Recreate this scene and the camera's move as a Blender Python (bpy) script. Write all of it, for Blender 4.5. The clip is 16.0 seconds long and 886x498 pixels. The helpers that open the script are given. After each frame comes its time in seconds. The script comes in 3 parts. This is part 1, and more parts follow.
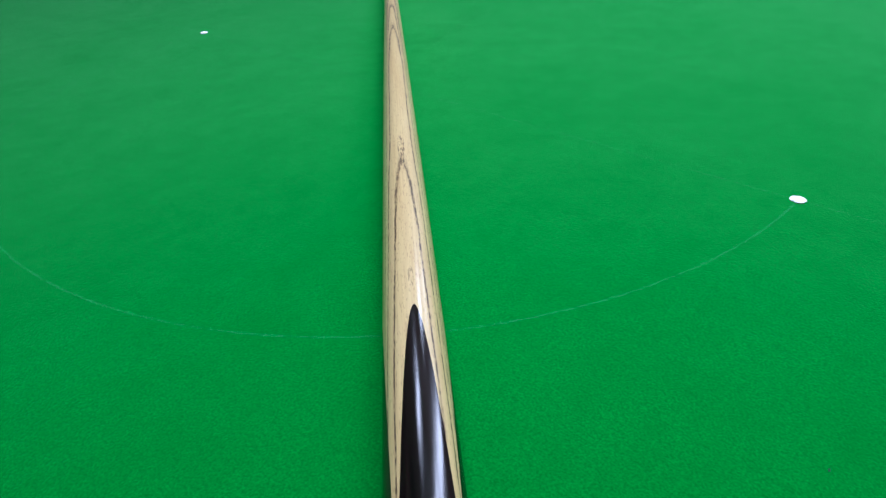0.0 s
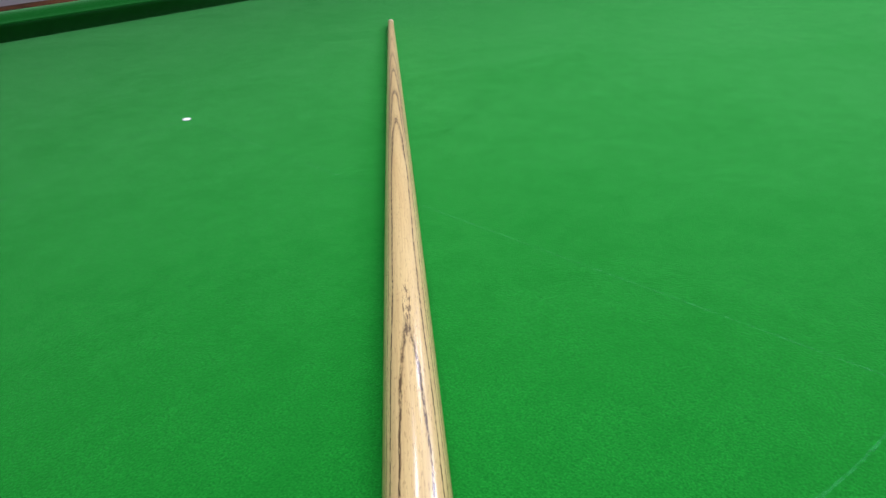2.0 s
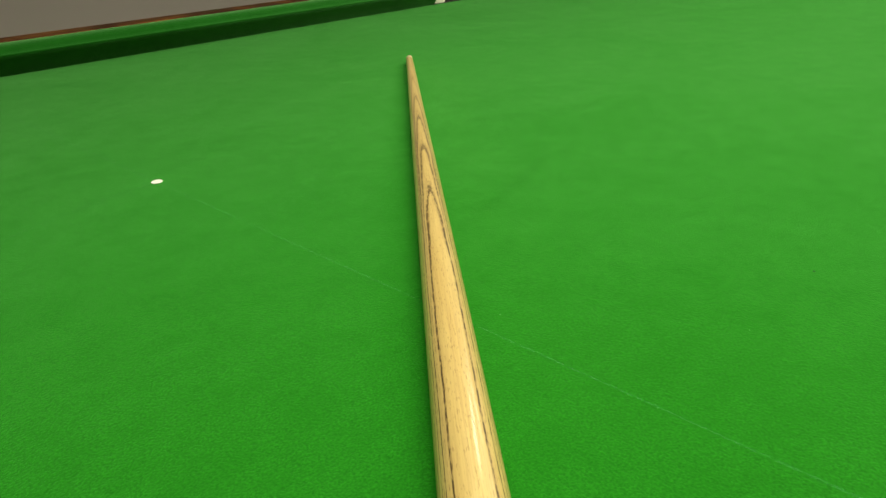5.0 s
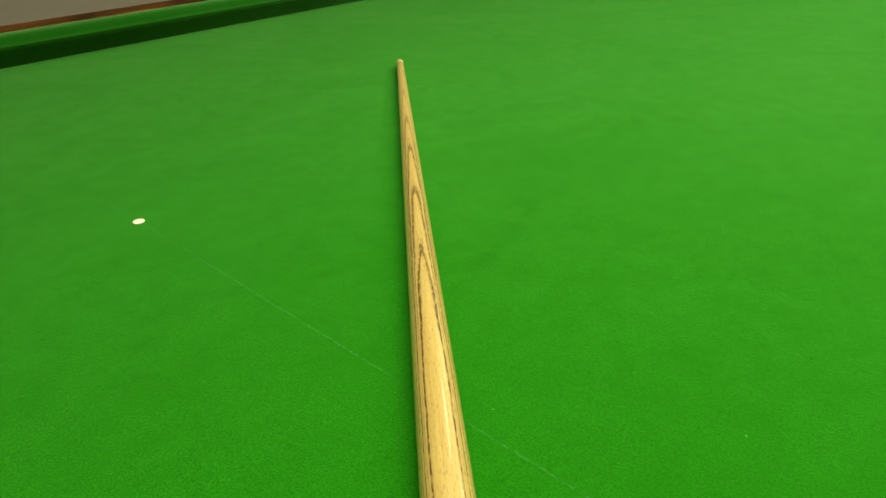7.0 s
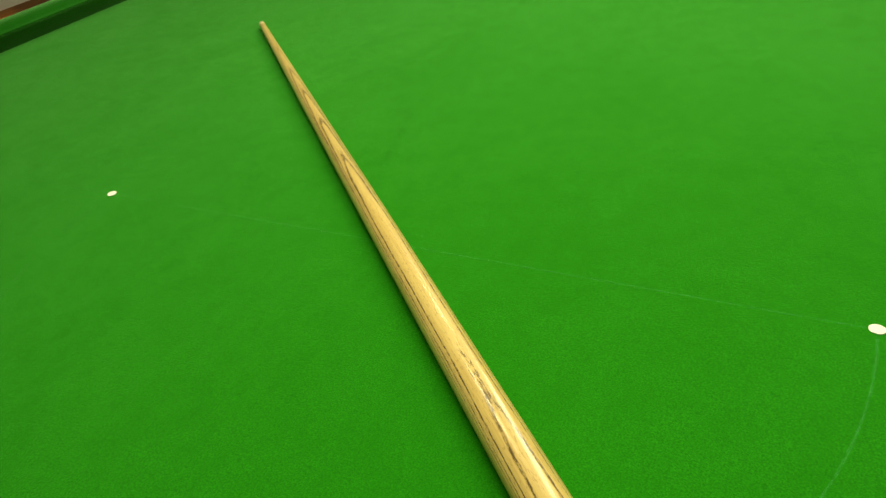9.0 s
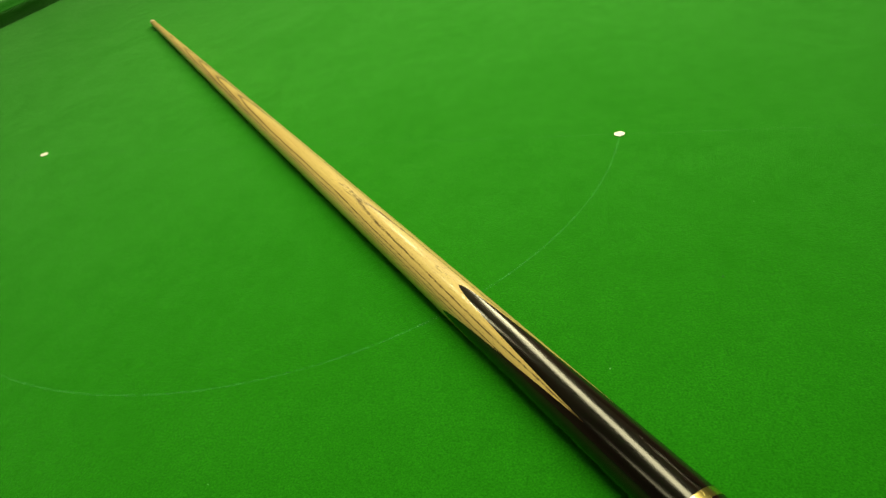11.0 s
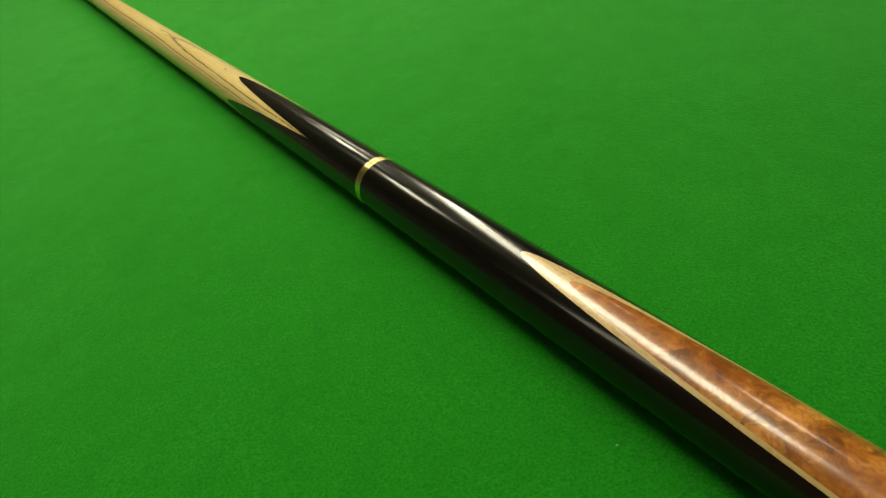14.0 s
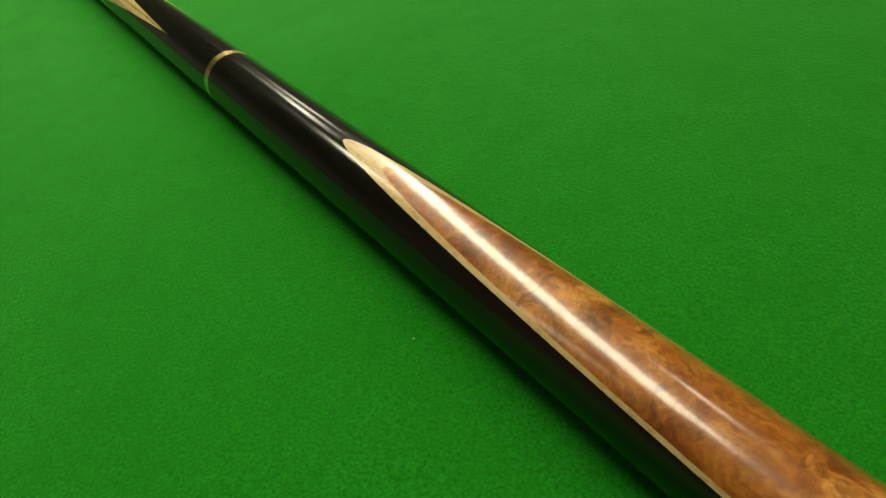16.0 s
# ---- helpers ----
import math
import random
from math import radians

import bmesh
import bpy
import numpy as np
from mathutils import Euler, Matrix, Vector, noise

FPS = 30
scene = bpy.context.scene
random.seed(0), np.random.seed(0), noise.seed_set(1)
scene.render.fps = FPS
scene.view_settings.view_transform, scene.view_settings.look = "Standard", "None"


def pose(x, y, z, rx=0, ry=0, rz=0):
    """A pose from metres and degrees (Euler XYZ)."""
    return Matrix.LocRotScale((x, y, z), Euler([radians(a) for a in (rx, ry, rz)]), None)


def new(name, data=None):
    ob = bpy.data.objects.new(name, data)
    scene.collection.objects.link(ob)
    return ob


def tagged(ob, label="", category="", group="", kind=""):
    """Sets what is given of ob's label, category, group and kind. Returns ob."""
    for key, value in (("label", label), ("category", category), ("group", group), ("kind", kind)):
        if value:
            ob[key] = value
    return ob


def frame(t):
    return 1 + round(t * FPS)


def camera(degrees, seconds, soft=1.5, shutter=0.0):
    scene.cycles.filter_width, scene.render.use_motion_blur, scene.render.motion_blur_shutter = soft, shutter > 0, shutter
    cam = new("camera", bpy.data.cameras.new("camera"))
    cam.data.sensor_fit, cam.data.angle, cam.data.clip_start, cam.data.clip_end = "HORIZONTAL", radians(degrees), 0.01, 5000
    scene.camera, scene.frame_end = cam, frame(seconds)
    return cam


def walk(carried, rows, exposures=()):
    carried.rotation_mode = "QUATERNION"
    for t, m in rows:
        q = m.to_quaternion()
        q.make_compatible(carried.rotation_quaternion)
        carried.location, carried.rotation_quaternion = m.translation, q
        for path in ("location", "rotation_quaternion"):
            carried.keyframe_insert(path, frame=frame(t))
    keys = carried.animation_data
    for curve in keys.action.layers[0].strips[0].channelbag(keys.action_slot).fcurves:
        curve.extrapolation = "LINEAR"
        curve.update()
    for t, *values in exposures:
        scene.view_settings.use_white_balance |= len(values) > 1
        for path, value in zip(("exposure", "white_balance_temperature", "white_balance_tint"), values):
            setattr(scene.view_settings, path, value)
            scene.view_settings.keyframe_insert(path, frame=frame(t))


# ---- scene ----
cam = camera(67.87, 16.0, soft=1.45)
BED = 0.86  # height of the playing surface above the floor

# seconds, x, y, z, tilt, lean, heading
PATH = [
    (0.0, 0.3611, -0.3457, 1.0375, 56.609, 2.552, 41.842),
    (0.5, 0.3445, -0.3339, 1.0368, 57.452, 2.473, 41.718),
    (1.0, 0.3297, -0.3178, 1.0445, 58.246, 2.718, 41.511),
    (1.5, 0.3113, -0.3006, 1.0484, 59.160, 2.230, 41.750),
    (2.0, 0.2916, -0.2793, 1.0495, 60.498, 2.147, 41.930),
    (2.5, 0.2703, -0.2596, 1.0481, 61.492, 2.225, 41.637),
    (3.0, 0.2526, -0.2463, 1.0421, 61.688, 2.361, 41.417),
    (3.5, 0.2339, -0.2310, 1.0386, 62.066, 2.098, 41.916),
    (4.0, 0.2112, -0.2129, 1.0317, 63.118, 1.976, 42.403),
    (4.2, 0.2025, -0.2103, 1.0230, 63.442, 2.376, 42.325),
    (6.3, 0.1510, -0.1568, 1.0295, 62.895, 1.746, 42.806),
    (6.5, 0.1508, -0.1568, 1.0388, 61.940, 1.399, 42.635),
    (7.0, 0.1482, -0.1629, 1.0701, 60.240, 1.278, 41.715),
    (7.5, 0.1571, -0.1835, 1.0790, 57.748, 2.169, 36.622),
    (8.0, 0.1756, -0.2118, 1.0880, 55.278, 3.621, 31.305),
    (8.2, 0.1833, -0.2272, 1.0961, 54.906, 4.624, 30.590),
    (10.3, 0.2975, -0.4373, 1.1511, 52.631, 11.267, 17.464),
    (10.5, 0.3054, -0.4462, 1.1389, 53.267, 10.830, 17.049),
    (11.0, 0.3192, -0.4741, 1.1142, 53.440, 10.055, 14.776),
    (11.5, 0.3433, -0.4997, 1.0875, 52.760, 10.004, 12.453),
    (12.0, 0.3596, -0.5129, 1.0702, 52.137, 9.816, 10.764),
    (12.5, 0.3797, -0.5334, 1.0661, 51.534, 9.813, 9.946),
    (13.0, 0.4005, -0.5525, 1.0580, 51.424, 9.369, 9.442),
    (13.5, 0.4198, -0.5676, 1.0514, 50.963, 9.837, 9.187),
    (14.0, 0.4373, -0.5784, 1.0440, 50.257, 9.943, 8.868),
    (14.5, 0.4500, -0.5856, 1.0343, 50.008, 8.797, 9.102),
    (15.0, 0.4628, -0.5892, 1.0249, 49.488, 8.308, 9.500),
    (15.5, 0.4761, -0.5852, 1.0141, 48.347, 8.042, 9.092),
    (16.0, 0.4880, -0.5725, 1.0058, 46.690, 7.993, 8.632),
]
EXPOSE = [
    (0.0, 0.06, 4900, 23), (1.0, 0.06, 5250, 27), (2.0, 0.05, 5650, 26), (3.0, 0.03, 6150, 21), (4.2, 0.0, 7100, 10),
    (6.3, -0.07, 11400, -10), (8.2, -0.07, 12100, -12), (10.3, -0.05, 12100, -12), (12.0, 0.01, 11400, -11), (13.5, 0.06, 9000, -4), (16.0, 0.07, 8700, -3),
]
walk(cam, [(t, pose(x, y, z, rx, ry, rz)) for t, x, y, z, rx, ry, rz in PATH], EXPOSE)

# ---- light ----
world = bpy.data.worlds.new("world")
world.use_nodes = True
world.node_tree.nodes["Background"].inputs[0].default_value = (0.9, 0.95, 1.0, 1)
world.node_tree.nodes["Background"].inputs[1].default_value = 0.022
scene.world = world

LIGHT_Z = BED + 1.0
# x, y centre, width, length, watts: two long tubes in line over the middle of the table and shorter ones in a row on either side
TUBES = [
    (0.14, 0.28, 0.20, 1.54, 17.0), (0.15, 1.98, 0.20, 1.75, 24.0),
    # the one at y 2.30 is an added fill that brightens the far cloth
    (-0.66, -0.61, 0.50, 0.18, 1.1), (-0.44, 0.43, 0.13, 0.26, 2.4), (-0.47, 1.30, 0.12, 0.40, 3.2), (-0.50, 2.30, 0.30, 0.50, 4.0),
    (0.67, 0.14, 0.06, 0.16, 0.7), (0.74, 1.20, 0.04, 0.24, 0.4),
]
for x, y, w, l, p in TUBES:
    lamp = bpy.data.lights.new("tube_lamp", "AREA")
    lamp.shape, lamp.size, lamp.size_y, lamp.energy, lamp.color = "RECTANGLE", w, l, p, (1.0, 0.985, 0.965)
    ob = new("tube_lamp", lamp)
    ob.matrix_world = pose(x, y, LIGHT_Z - 0.004)


# ---- materials ----
class Nodes:
    """A small wrapper that makes and links shader nodes."""

    def __init__(self, name):
        self.m = bpy.data.materials.new(name)
        self.m.use_nodes = True
        self.t = self.m.node_tree
        self.b = self.t.nodes["Principled BSDF"]
        self.out = self.t.nodes["Material Output"]
        self.co = self.t.nodes.new("ShaderNodeTexCoord").outputs["Object"]

    def put(self, socket, v):
        if isinstance(v, bpy.types.NodeSocket):
            self.t.links.new(v, socket)
        else:
            socket.default_value = v

    def math(self, op, a, b=0.0, c=0.0):
        n = self.t.nodes.new("ShaderNodeMath")
        n.operation = op
        for s, v in zip(n.inputs, (a, b, c)):
            self.put(s, v)
        return n.outputs[0]

    def scaled(self, v, xyz):
        n = self.t.nodes.new("ShaderNodeVectorMath")
        n.operation = "MULTIPLY"
        self.put(n.inputs[0], v)
        n.inputs[1].default_value = xyz
        return n.outputs[0]

    def moved(self, v, w, amount):
        n = self.t.nodes.new("ShaderNodeVectorMath")
        n.operation = "MULTIPLY_ADD"
        self.put(n.inputs[0], w)
        n.inputs[1].default_value = (amount,) * 3
        self.put(n.inputs[2], v)
        return n.outputs[0]

    def noise(self, v, scale, detail=3.0, rough=0.55, colour=False, distort=0.0):
        n = self.t.nodes.new("ShaderNodeTexNoise")
        self.put(n.inputs["Vector"], v)
        n.inputs["Scale"].default_value, n.inputs["Detail"].default_value = scale, detail
        n.inputs["Roughness"].default_value, n.inputs["Distortion"].default_value = rough, distort
        return n.outputs["Color" if colour else "Fac"]

    def ramp(self, fac, stops, mode="LINEAR"):
        n = self.t.nodes.new("ShaderNodeValToRGB")
        self.put(n.inputs[0], fac)
        e = n.color_ramp.elements
        n.color_ramp.interpolation = mode
        while len(e) < len(stops):
            e.new(0.5)
        for el, (p, c) in zip(e, stops):
            el.position = p
            el.color = (*c, 1) if isinstance(c, tuple) else (c, c, c, 1)
        return n.outputs[0]

    def mix(self, fac, a, b, mode="MIX"):
        n = self.t.nodes.new("ShaderNodeMix")
        n.data_type, n.blend_type = "RGBA", mode
        self.put(n.inputs[0], fac)
        for s, v in ((n.inputs[6], a), (n.inputs[7], b)):
            self.put(s, (*v, 1) if isinstance(v, tuple) else v)
        return n.outputs[2]

    def bump(self, height, strength, distance):
        n = self.t.nodes.new("ShaderNodeBump")
        n.inputs["Strength"].default_value, n.inputs["Distance"].default_value = strength, distance
        self.put(n.inputs["Height"], height)
        self.put(self.b.inputs["Normal"], n.outputs[0])

    def set(self, **kw):
        for k, v in kw.items():
            s = self.b.inputs[k.replace("_", " ")]
            self.put(s, (*v, 1) if isinstance(v, tuple) and len(v) == 3 else v)
        return self.m


def cloth_material(name, base, sheen):
    """Napped wool: fine fuzz with dark pits between the fibres, clumps of nap, and wide areas brushed one way or the other."""
    n = Nodes(name)
    bend = n.noise(n.co, 160, 2, 0.5, colour=True)
    fine = n.noise(n.moved(n.co, bend, 0.0016), 1050, 2, 0.6)
    mid = n.noise(n.co, 300, 3, 0.65)
    clump = n.noise(n.moved(n.scaled(n.co, (1.0, 0.8, 1.0)), n.noise(n.co, 30, 2, 0.5, colour=True), 0.012), 62, 4, 0.62)
    wide = n.noise(n.scaled(n.co, (0.9, 0.75, 1.0)), 7, 5, 0.64, distort=0.8)
    r, g, b = base
    c = n.mix(n.ramp(fine, [(0.34, 0.0), (0.46, 0.42), (0.54, 0.62), (0.66, 1.0)]), (r * 0.60, g * 0.71, b * 0.67), (r * 1.7, g * 1.28, b * 1.36))
    c = n.mix(n.ramp(mid, [(0.34, 0.26), (0.56, 0.0)]), c, (r * 0.45, g * 0.60, b * 0.52))
    c = n.mix(n.math("MULTIPLY", n.ramp(clump, [(0.34, 1.0), (0.58, 0.0)]), 0.26), c, (r * 0.6, g * 0.72, b * 0.66))
    c = n.mix(n.math("MULTIPLY", n.ramp(wide, [(0.35, 1.0), (0.62, 0.0)]), 0.24), c, (r * 0.7, g * 0.80, b * 0.74))
    n.bump(n.math("MULTIPLY_ADD", clump, 0.5, fine), 0.55, 0.0005)
    nap = n.ramp(n.math("MULTIPLY_ADD", wide, 0.6, n.math("MULTIPLY", clump, 0.4)), [(0.35, 0.8 * sheen), (0.62, 1.15 * sheen)])
    return n.set(Base_Color=c, Roughness=0.95, Specular_IOR_Level=0.04, Sheen_Weight=nap, Sheen_Roughness=0.40, Sheen_Tint=(0.31, 1.0, 0.36))


CLOTH = cloth_material("green_baize", (0.0058, 0.187, 0.0130), 0.80)
# Darker than the bed cloth: shade on the slope and face is painted in.
SHADED_CUSHION_CLOTH = cloth_material("shaded_cushion_baize", (0.0018, 0.095, 0.0065), 0.9)


def chalk_line_material(name, strength):
    n = Nodes(name)
    a = n.noise(n.co, 300, 3, 0.7)
    b = n.noise(n.co, 22, 3, 0.6)
    f = n.math("MULTIPLY", n.ramp(a, [(0.38, 0.05), (0.60, 1.0)]), n.ramp(b, [(0.25, 0.6), (0.7, 1.0)]))
    return n.set(Base_Color=(0.13, 0.74, 0.29), Roughness=0.95, Alpha=n.math("MULTIPLY", f, strength))


def rub_mark_material():
    """A soft-edged streak where the nap has been rubbed flat."""
    n = Nodes("rubbed_nap")
    sep = n.t.nodes.new("ShaderNodeSeparateXYZ")
    n.put(sep.inputs[0], n.co)
    e = n.math("DIVIDE", n.math("ABSOLUTE", sep.outputs["X"]), 0.085)
    f = n.math("DIVIDE", n.math("ABSOLUTE", sep.outputs["Y"]), 0.0075)
    soft = n.math("MULTIPLY", n.ramp(e, [(0.45, 1.0), (1.0, 0.0)]), n.ramp(f, [(0.1, 1.0), (1.0, 0.0)]))
    soft = n.math("MULTIPLY", soft, n.ramp(n.noise(n.co, 90, 3, 0.6), [(0.35, 0.3), (0.6, 1.0)]))
    return n.set(Base_Color=(0.0025, 0.075, 0.006), Roughness=0.95, Specular_IOR_Level=0.04, Alpha=n.math("MULTIPLY", soft, 0.055))


RUB_MARK = rub_mark_material()
D_LINE = chalk_line_material("pale_chalk_line", 0.115)
BAULK_LINE = chalk_line_material("faint_chalk_line", 0.105)


def ash_material():
    """Layered growth rings cut by the taper, which gives arrow-shaped arches along the top."""
    n = Nodes("ash_wood")
    sep = n.t.nodes.new("ShaderNodeSeparateXYZ")
    n.put(sep.inputs[0], n.co)
    along, across, up = sep.outputs
    aside = n.ramp(n.math("DIVIDE", n.math("ABSOLUTE", across), 0.01), [(0.10, 0.0), (0.42, 1.0)])
    slow = n.math("SUBTRACT", n.noise(n.scaled(n.co, (14.0, 30.0, 30.0)), 1.0, 2, 0.5), 0.5)
    quick = n.math("SUBTRACT", n.noise(n.scaled(n.co, (170.0, 500.0, 500.0)), 1.0, 3, 0.7), 0.5)
    # towards the butt the layers dip below the axis
    dip = n.math("MAXIMUM", n.math("SUBTRACT", along, 0.75), 0.0)
    h = n.math("MULTIPLY_ADD", dip, 0.007, up)
    h = n.math("MULTIPLY_ADD", n.math("MULTIPLY", slow, n.math("MULTIPLY_ADD", aside, 0.8, 0.2)), 0.0013, h)
    # the layers bow down a little to either side, which rounds the arches
    bow = n.math("MULTIPLY", n.math("MINIMUM", n.math("MULTIPLY", across, across), 0.00002), n.ramp(along, [(0.54, 1.0), (0.70, 0.15)]))
    h = n.math("MULTIPLY_ADD", bow, 25.0, h)
    rag = n.ramp(along, [(0.30, 0.30), (0.72, 1.0)])
    h = n.math("MULTIPLY_ADD", n.math("MULTIPLY", quick, rag), 0.00042, h)
    k = n.math("DIVIDE", n.math("ADD", h, 0.004), 0.018)
    # heights of the dark rings in mm and how strong each one is: all along, near the tip alone, and down the flanks of the thick part
    strong = ((8.92, 1.0), (11.34, 1.0))
    fading = ((5.64, 0.45), (6.56, 0.8), (7.29, 0.9), (8.11, 0.95))
    flank = ((0.6, 0.35), (2.6, 0.5), (4.2, 0.65), (5.7, 0.8), (7.1, 1.0))
    fade = n.ramp(along, [(0.48, 1.0), (0.62, 0.0)])
    grow = n.ramp(along, [(0.30, 0.25), (0.56, 1.0)])

    def bands(rings, w):
        stops = [(0.0, 0.0)]
        for mm, v in rings:
            stops += [((mm + 4 - w) / 18, 0.0), ((mm + 4 - w * 0.5) / 18, v), ((mm + 4 + w * 0.5) / 18, v), ((mm + 4 + w) / 18, 0.0)]
        return n.ramp(k, stops)

    def ring_set(w):
        a = n.math("MAXIMUM", bands(strong, w), n.math("MULTIPLY", bands(fading, w), fade))
        return n.math("MAXIMUM", a, n.math("MULTIPLY", bands(flank, w * 0.75), grow))

    # thin where a ring crosses the top, broader down its legs
    thin, broad = ring_set(0.09), ring_set(0.28)
    lines = n.math("MULTIPLY_ADD", aside, n.math("SUBTRACT", broad, thin), thin)
    dashes = n.noise(n.scaled(n.co, (190.0, 800.0, 800.0)), 1.0, 2, 0.6)
    lines = n.math("MULTIPLY", lines, n.math("MAXIMUM", n.ramp(dashes, [(0.40, 0.38), (0.50, 1.0)]), n.math("MULTIPLY", fade, 0.55)))
    # open pores in the early wood before each ring
    ticks = n.noise(n.scaled(n.co, (210.0, 1500.0, 1500.0)), 1.0, 2, 0.6)
    haze = [(0.0, 0.0)]
    for mm, v in sorted(strong + fading):
        haze += [((mm + 3.64) / 18, 0.0), ((mm + 3.94) / 18, v * 0.6), ((mm + 4.02) / 18, 0.0)]
    lines = n.math("MAXIMUM", lines, n.math("MULTIPLY", n.ramp(k, haze), n.ramp(ticks, [(0.50, 0.0), (0.60, 1.0)])))
    # two ragged patches on the top of the shaft
    for cx, cy, a, b, v in ((0.7640, 0.0001, 0.0170, 0.0022, 0.9), (0.8935, 0.0005, 0.0080, 0.0013, 0.6)):
        e = n.math("DIVIDE", n.math("SUBTRACT", along, cx), a)
        f = n.math("DIVIDE", n.math("SUBTRACT", across, cy), b)
        near = n.math("SUBTRACT", 1.0, n.math("ADD", n.math("MULTIPLY", e, e), n.math("MULTIPLY", f, f)))
        near = n.math("MULTIPLY", n.ramp(near, [(0.0, 0.0), (0.4, v)]), n.math("GREATER_THAN", up, 0.0))
        lines = n.math("MAXIMUM", lines, n.math("MULTIPLY", near, n.ramp(ticks, [(0.49, 0.0), (0.56, 0.9)])))
    fibre = n.noise(n.scaled(n.co, (30.0, 1300.0, 1300.0)), 1.0, 3, 0.6)
    tone = n.noise(n.scaled(n.co, (9.0, 120.0, 120.0)), 1.0, 2, 0.5)
    base = n.mix(tone, (0.58, 0.405, 0.150), (0.70, 0.545, 0.235))
    base = n.mix(n.ramp(fibre, [(0.35, 0.34), (0.6, 0.0)]), base, (0.38, 0.225, 0.085))
    flecks = n.noise(n.scaled(n.co, (320.0, 1900.0, 1900.0)), 1.0, 1, 0.5)
    base = n.mix(n.ramp(flecks, [(0.59, 0.0), (0.70, 0.42)]), base, (0.24, 0.13, 0.05))
    c = n.mix(n.math("MULTIPLY", lines, 0.93), base, (0.055, 0.028, 0.013))
    n.bump(n.math("MULTIPLY", lines, -1.0), 0.25, 0.0002)
    return n.set(Base_Color=c, Roughness=0.42, Specular_IOR_Level=0.35, Coat_Weight=0.8, Coat_Roughness=0.17)


def ebony_material():
    n = Nodes("ebony_wood")
    g = n.noise(n.scaled(n.co, (14.0, 900.0, 900.0)), 1.0, 3, 0.6)
    w = n.noise(n.scaled(n.co, (5.0, 160.0, 160.0)), 1.0, 3, 0.6)
    c = n.mix(n.ramp(g, [(0.4, 0.0), (0.7, 1.0)]), (0.0022, 0.0017, 0.0016), (0.007, 0.0048, 0.0038))
    c = n.mix(n.ramp(w, [(0.45, 0.0), (0.70, 0.7)]), c, (0.019, 0.0105, 0.0075))
    rough = n.ramp(n.noise(n.scaled(n.co, (30.0, 500.0, 500.0)), 1.0, 3, 0.6), [(0.3, 0.12), (0.7, 0.18)])
    return n.set(Base_Color=c, Roughness=rough, Specular_IOR_Level=0.42)


def burl_material():
    n = Nodes("burl_wood")
    warp = n.noise(n.scaled(n.co, (55.0, 60.0, 60.0)), 1.0, 3, 0.6, colour=True)
    p = n.moved(n.scaled(n.co, (62.0, 70.0, 70.0)), warp, 2.6)
    big = n.noise(p, 0.7, 4, 0.6)
    swirl = n.noise(p, 1.25, 3, 0.55, distort=0.6)
    fine = n.noise(n.moved(n.scaled(n.co, (500.0, 900.0, 900.0)), warp, 14.0), 1.0, 2, 0.6)
    c = n.ramp(big, [(0.32, (0.13, 0.030, 0.005)), (0.43, (0.30, 0.079, 0.012)), (0.53, (0.44, 0.142, 0.024)), (0.66, (0.66, 0.270, 0.062))])
    c = n.mix(n.ramp(swirl, [(0.33, 0.85), (0.48, 0.0)]), c, (0.115, 0.030, 0.005))
    feather = n.noise(n.moved(n.scaled(n.co, (330.0, 110.0, 110.0)), warp, 15.0), 1.0, 3, 0.6)
    c = n.mix(n.ramp(feather, [(0.34, 0.38), (0.54, 0.0)]), c, (0.16, 0.040, 0.007))
    c = n.mix(n.ramp(fine, [(0.3, 0.45), (0.55, 0.0)]), c, (0.15, 0.042, 0.008))
    # small eyes in the burl
    eyes = n.t.nodes.new("ShaderNodeTexVoronoi")
    n.put(eyes.inputs["Vector"], n.moved(n.scaled(n.co, (1.0, 1.0, 1.0)), warp, 0.006))
    eyes.inputs["Scale"].default_value = 95.0
    c = n.mix(n.ramp(eyes.outputs["Distance"], [(0.05, 0.6), (0.16, 0.12), (0.24, 0.22), (0.32, 0.0)]), c, (0.085, 0.020, 0.004))
    return n.set(Base_Color=c, Roughness=0.36, Specular_IOR_Level=0.35, Coat_Weight=0.95, Coat_Roughness=0.165)


def veneer_material():
    n = Nodes("pale_veneer")
    f = n.noise(n.scaled(n.co, (40.0, 1400.0, 1400.0)), 1.0, 3, 0.6)
    s = n.noise(n.scaled(n.co, (300.0, 700.0, 700.0)), 1.0, 2, 0.6)
    c = n.mix(f, (0.50, 0.32, 0.135), (0.68, 0.485, 0.25))
    c = n.mix(n.ramp(s, [(0.34, 0.55), (0.52, 0.0)]), c, (0.40, 0.21, 0.075))
    return n.set(Base_Color=c, Roughness=0.32, Coat_Weight=0.8, Coat_Roughness=0.18)


def plain(name, colour, rough, metal=0.0, vary=0.12, scale=60.0, stretch=(1, 1, 1), bump=0.0):
    n = Nodes(name)
    f = n.noise(n.scaled(n.co, stretch), scale, 4, 0.6)
    w = n.noise(n.scaled(n.co, stretch), scale * 0.13, 3, 0.6)
    lo, hi = tuple(v * (1 - vary) for v in colour), tuple(min(1, v * (1 + vary)) for v in colour)
    c = n.mix(n.math("MULTIPLY_ADD", w, 0.5, n.math("MULTIPLY", f, 0.5)), lo, hi)
    if bump:
        n.bump(f, bump, 0.002)
    r = n.math("MULTIPLY_ADD", f, 0.12, rough - 0.06)
    return n.set(Base_Color=c, Roughness=r, Metallic=metal)


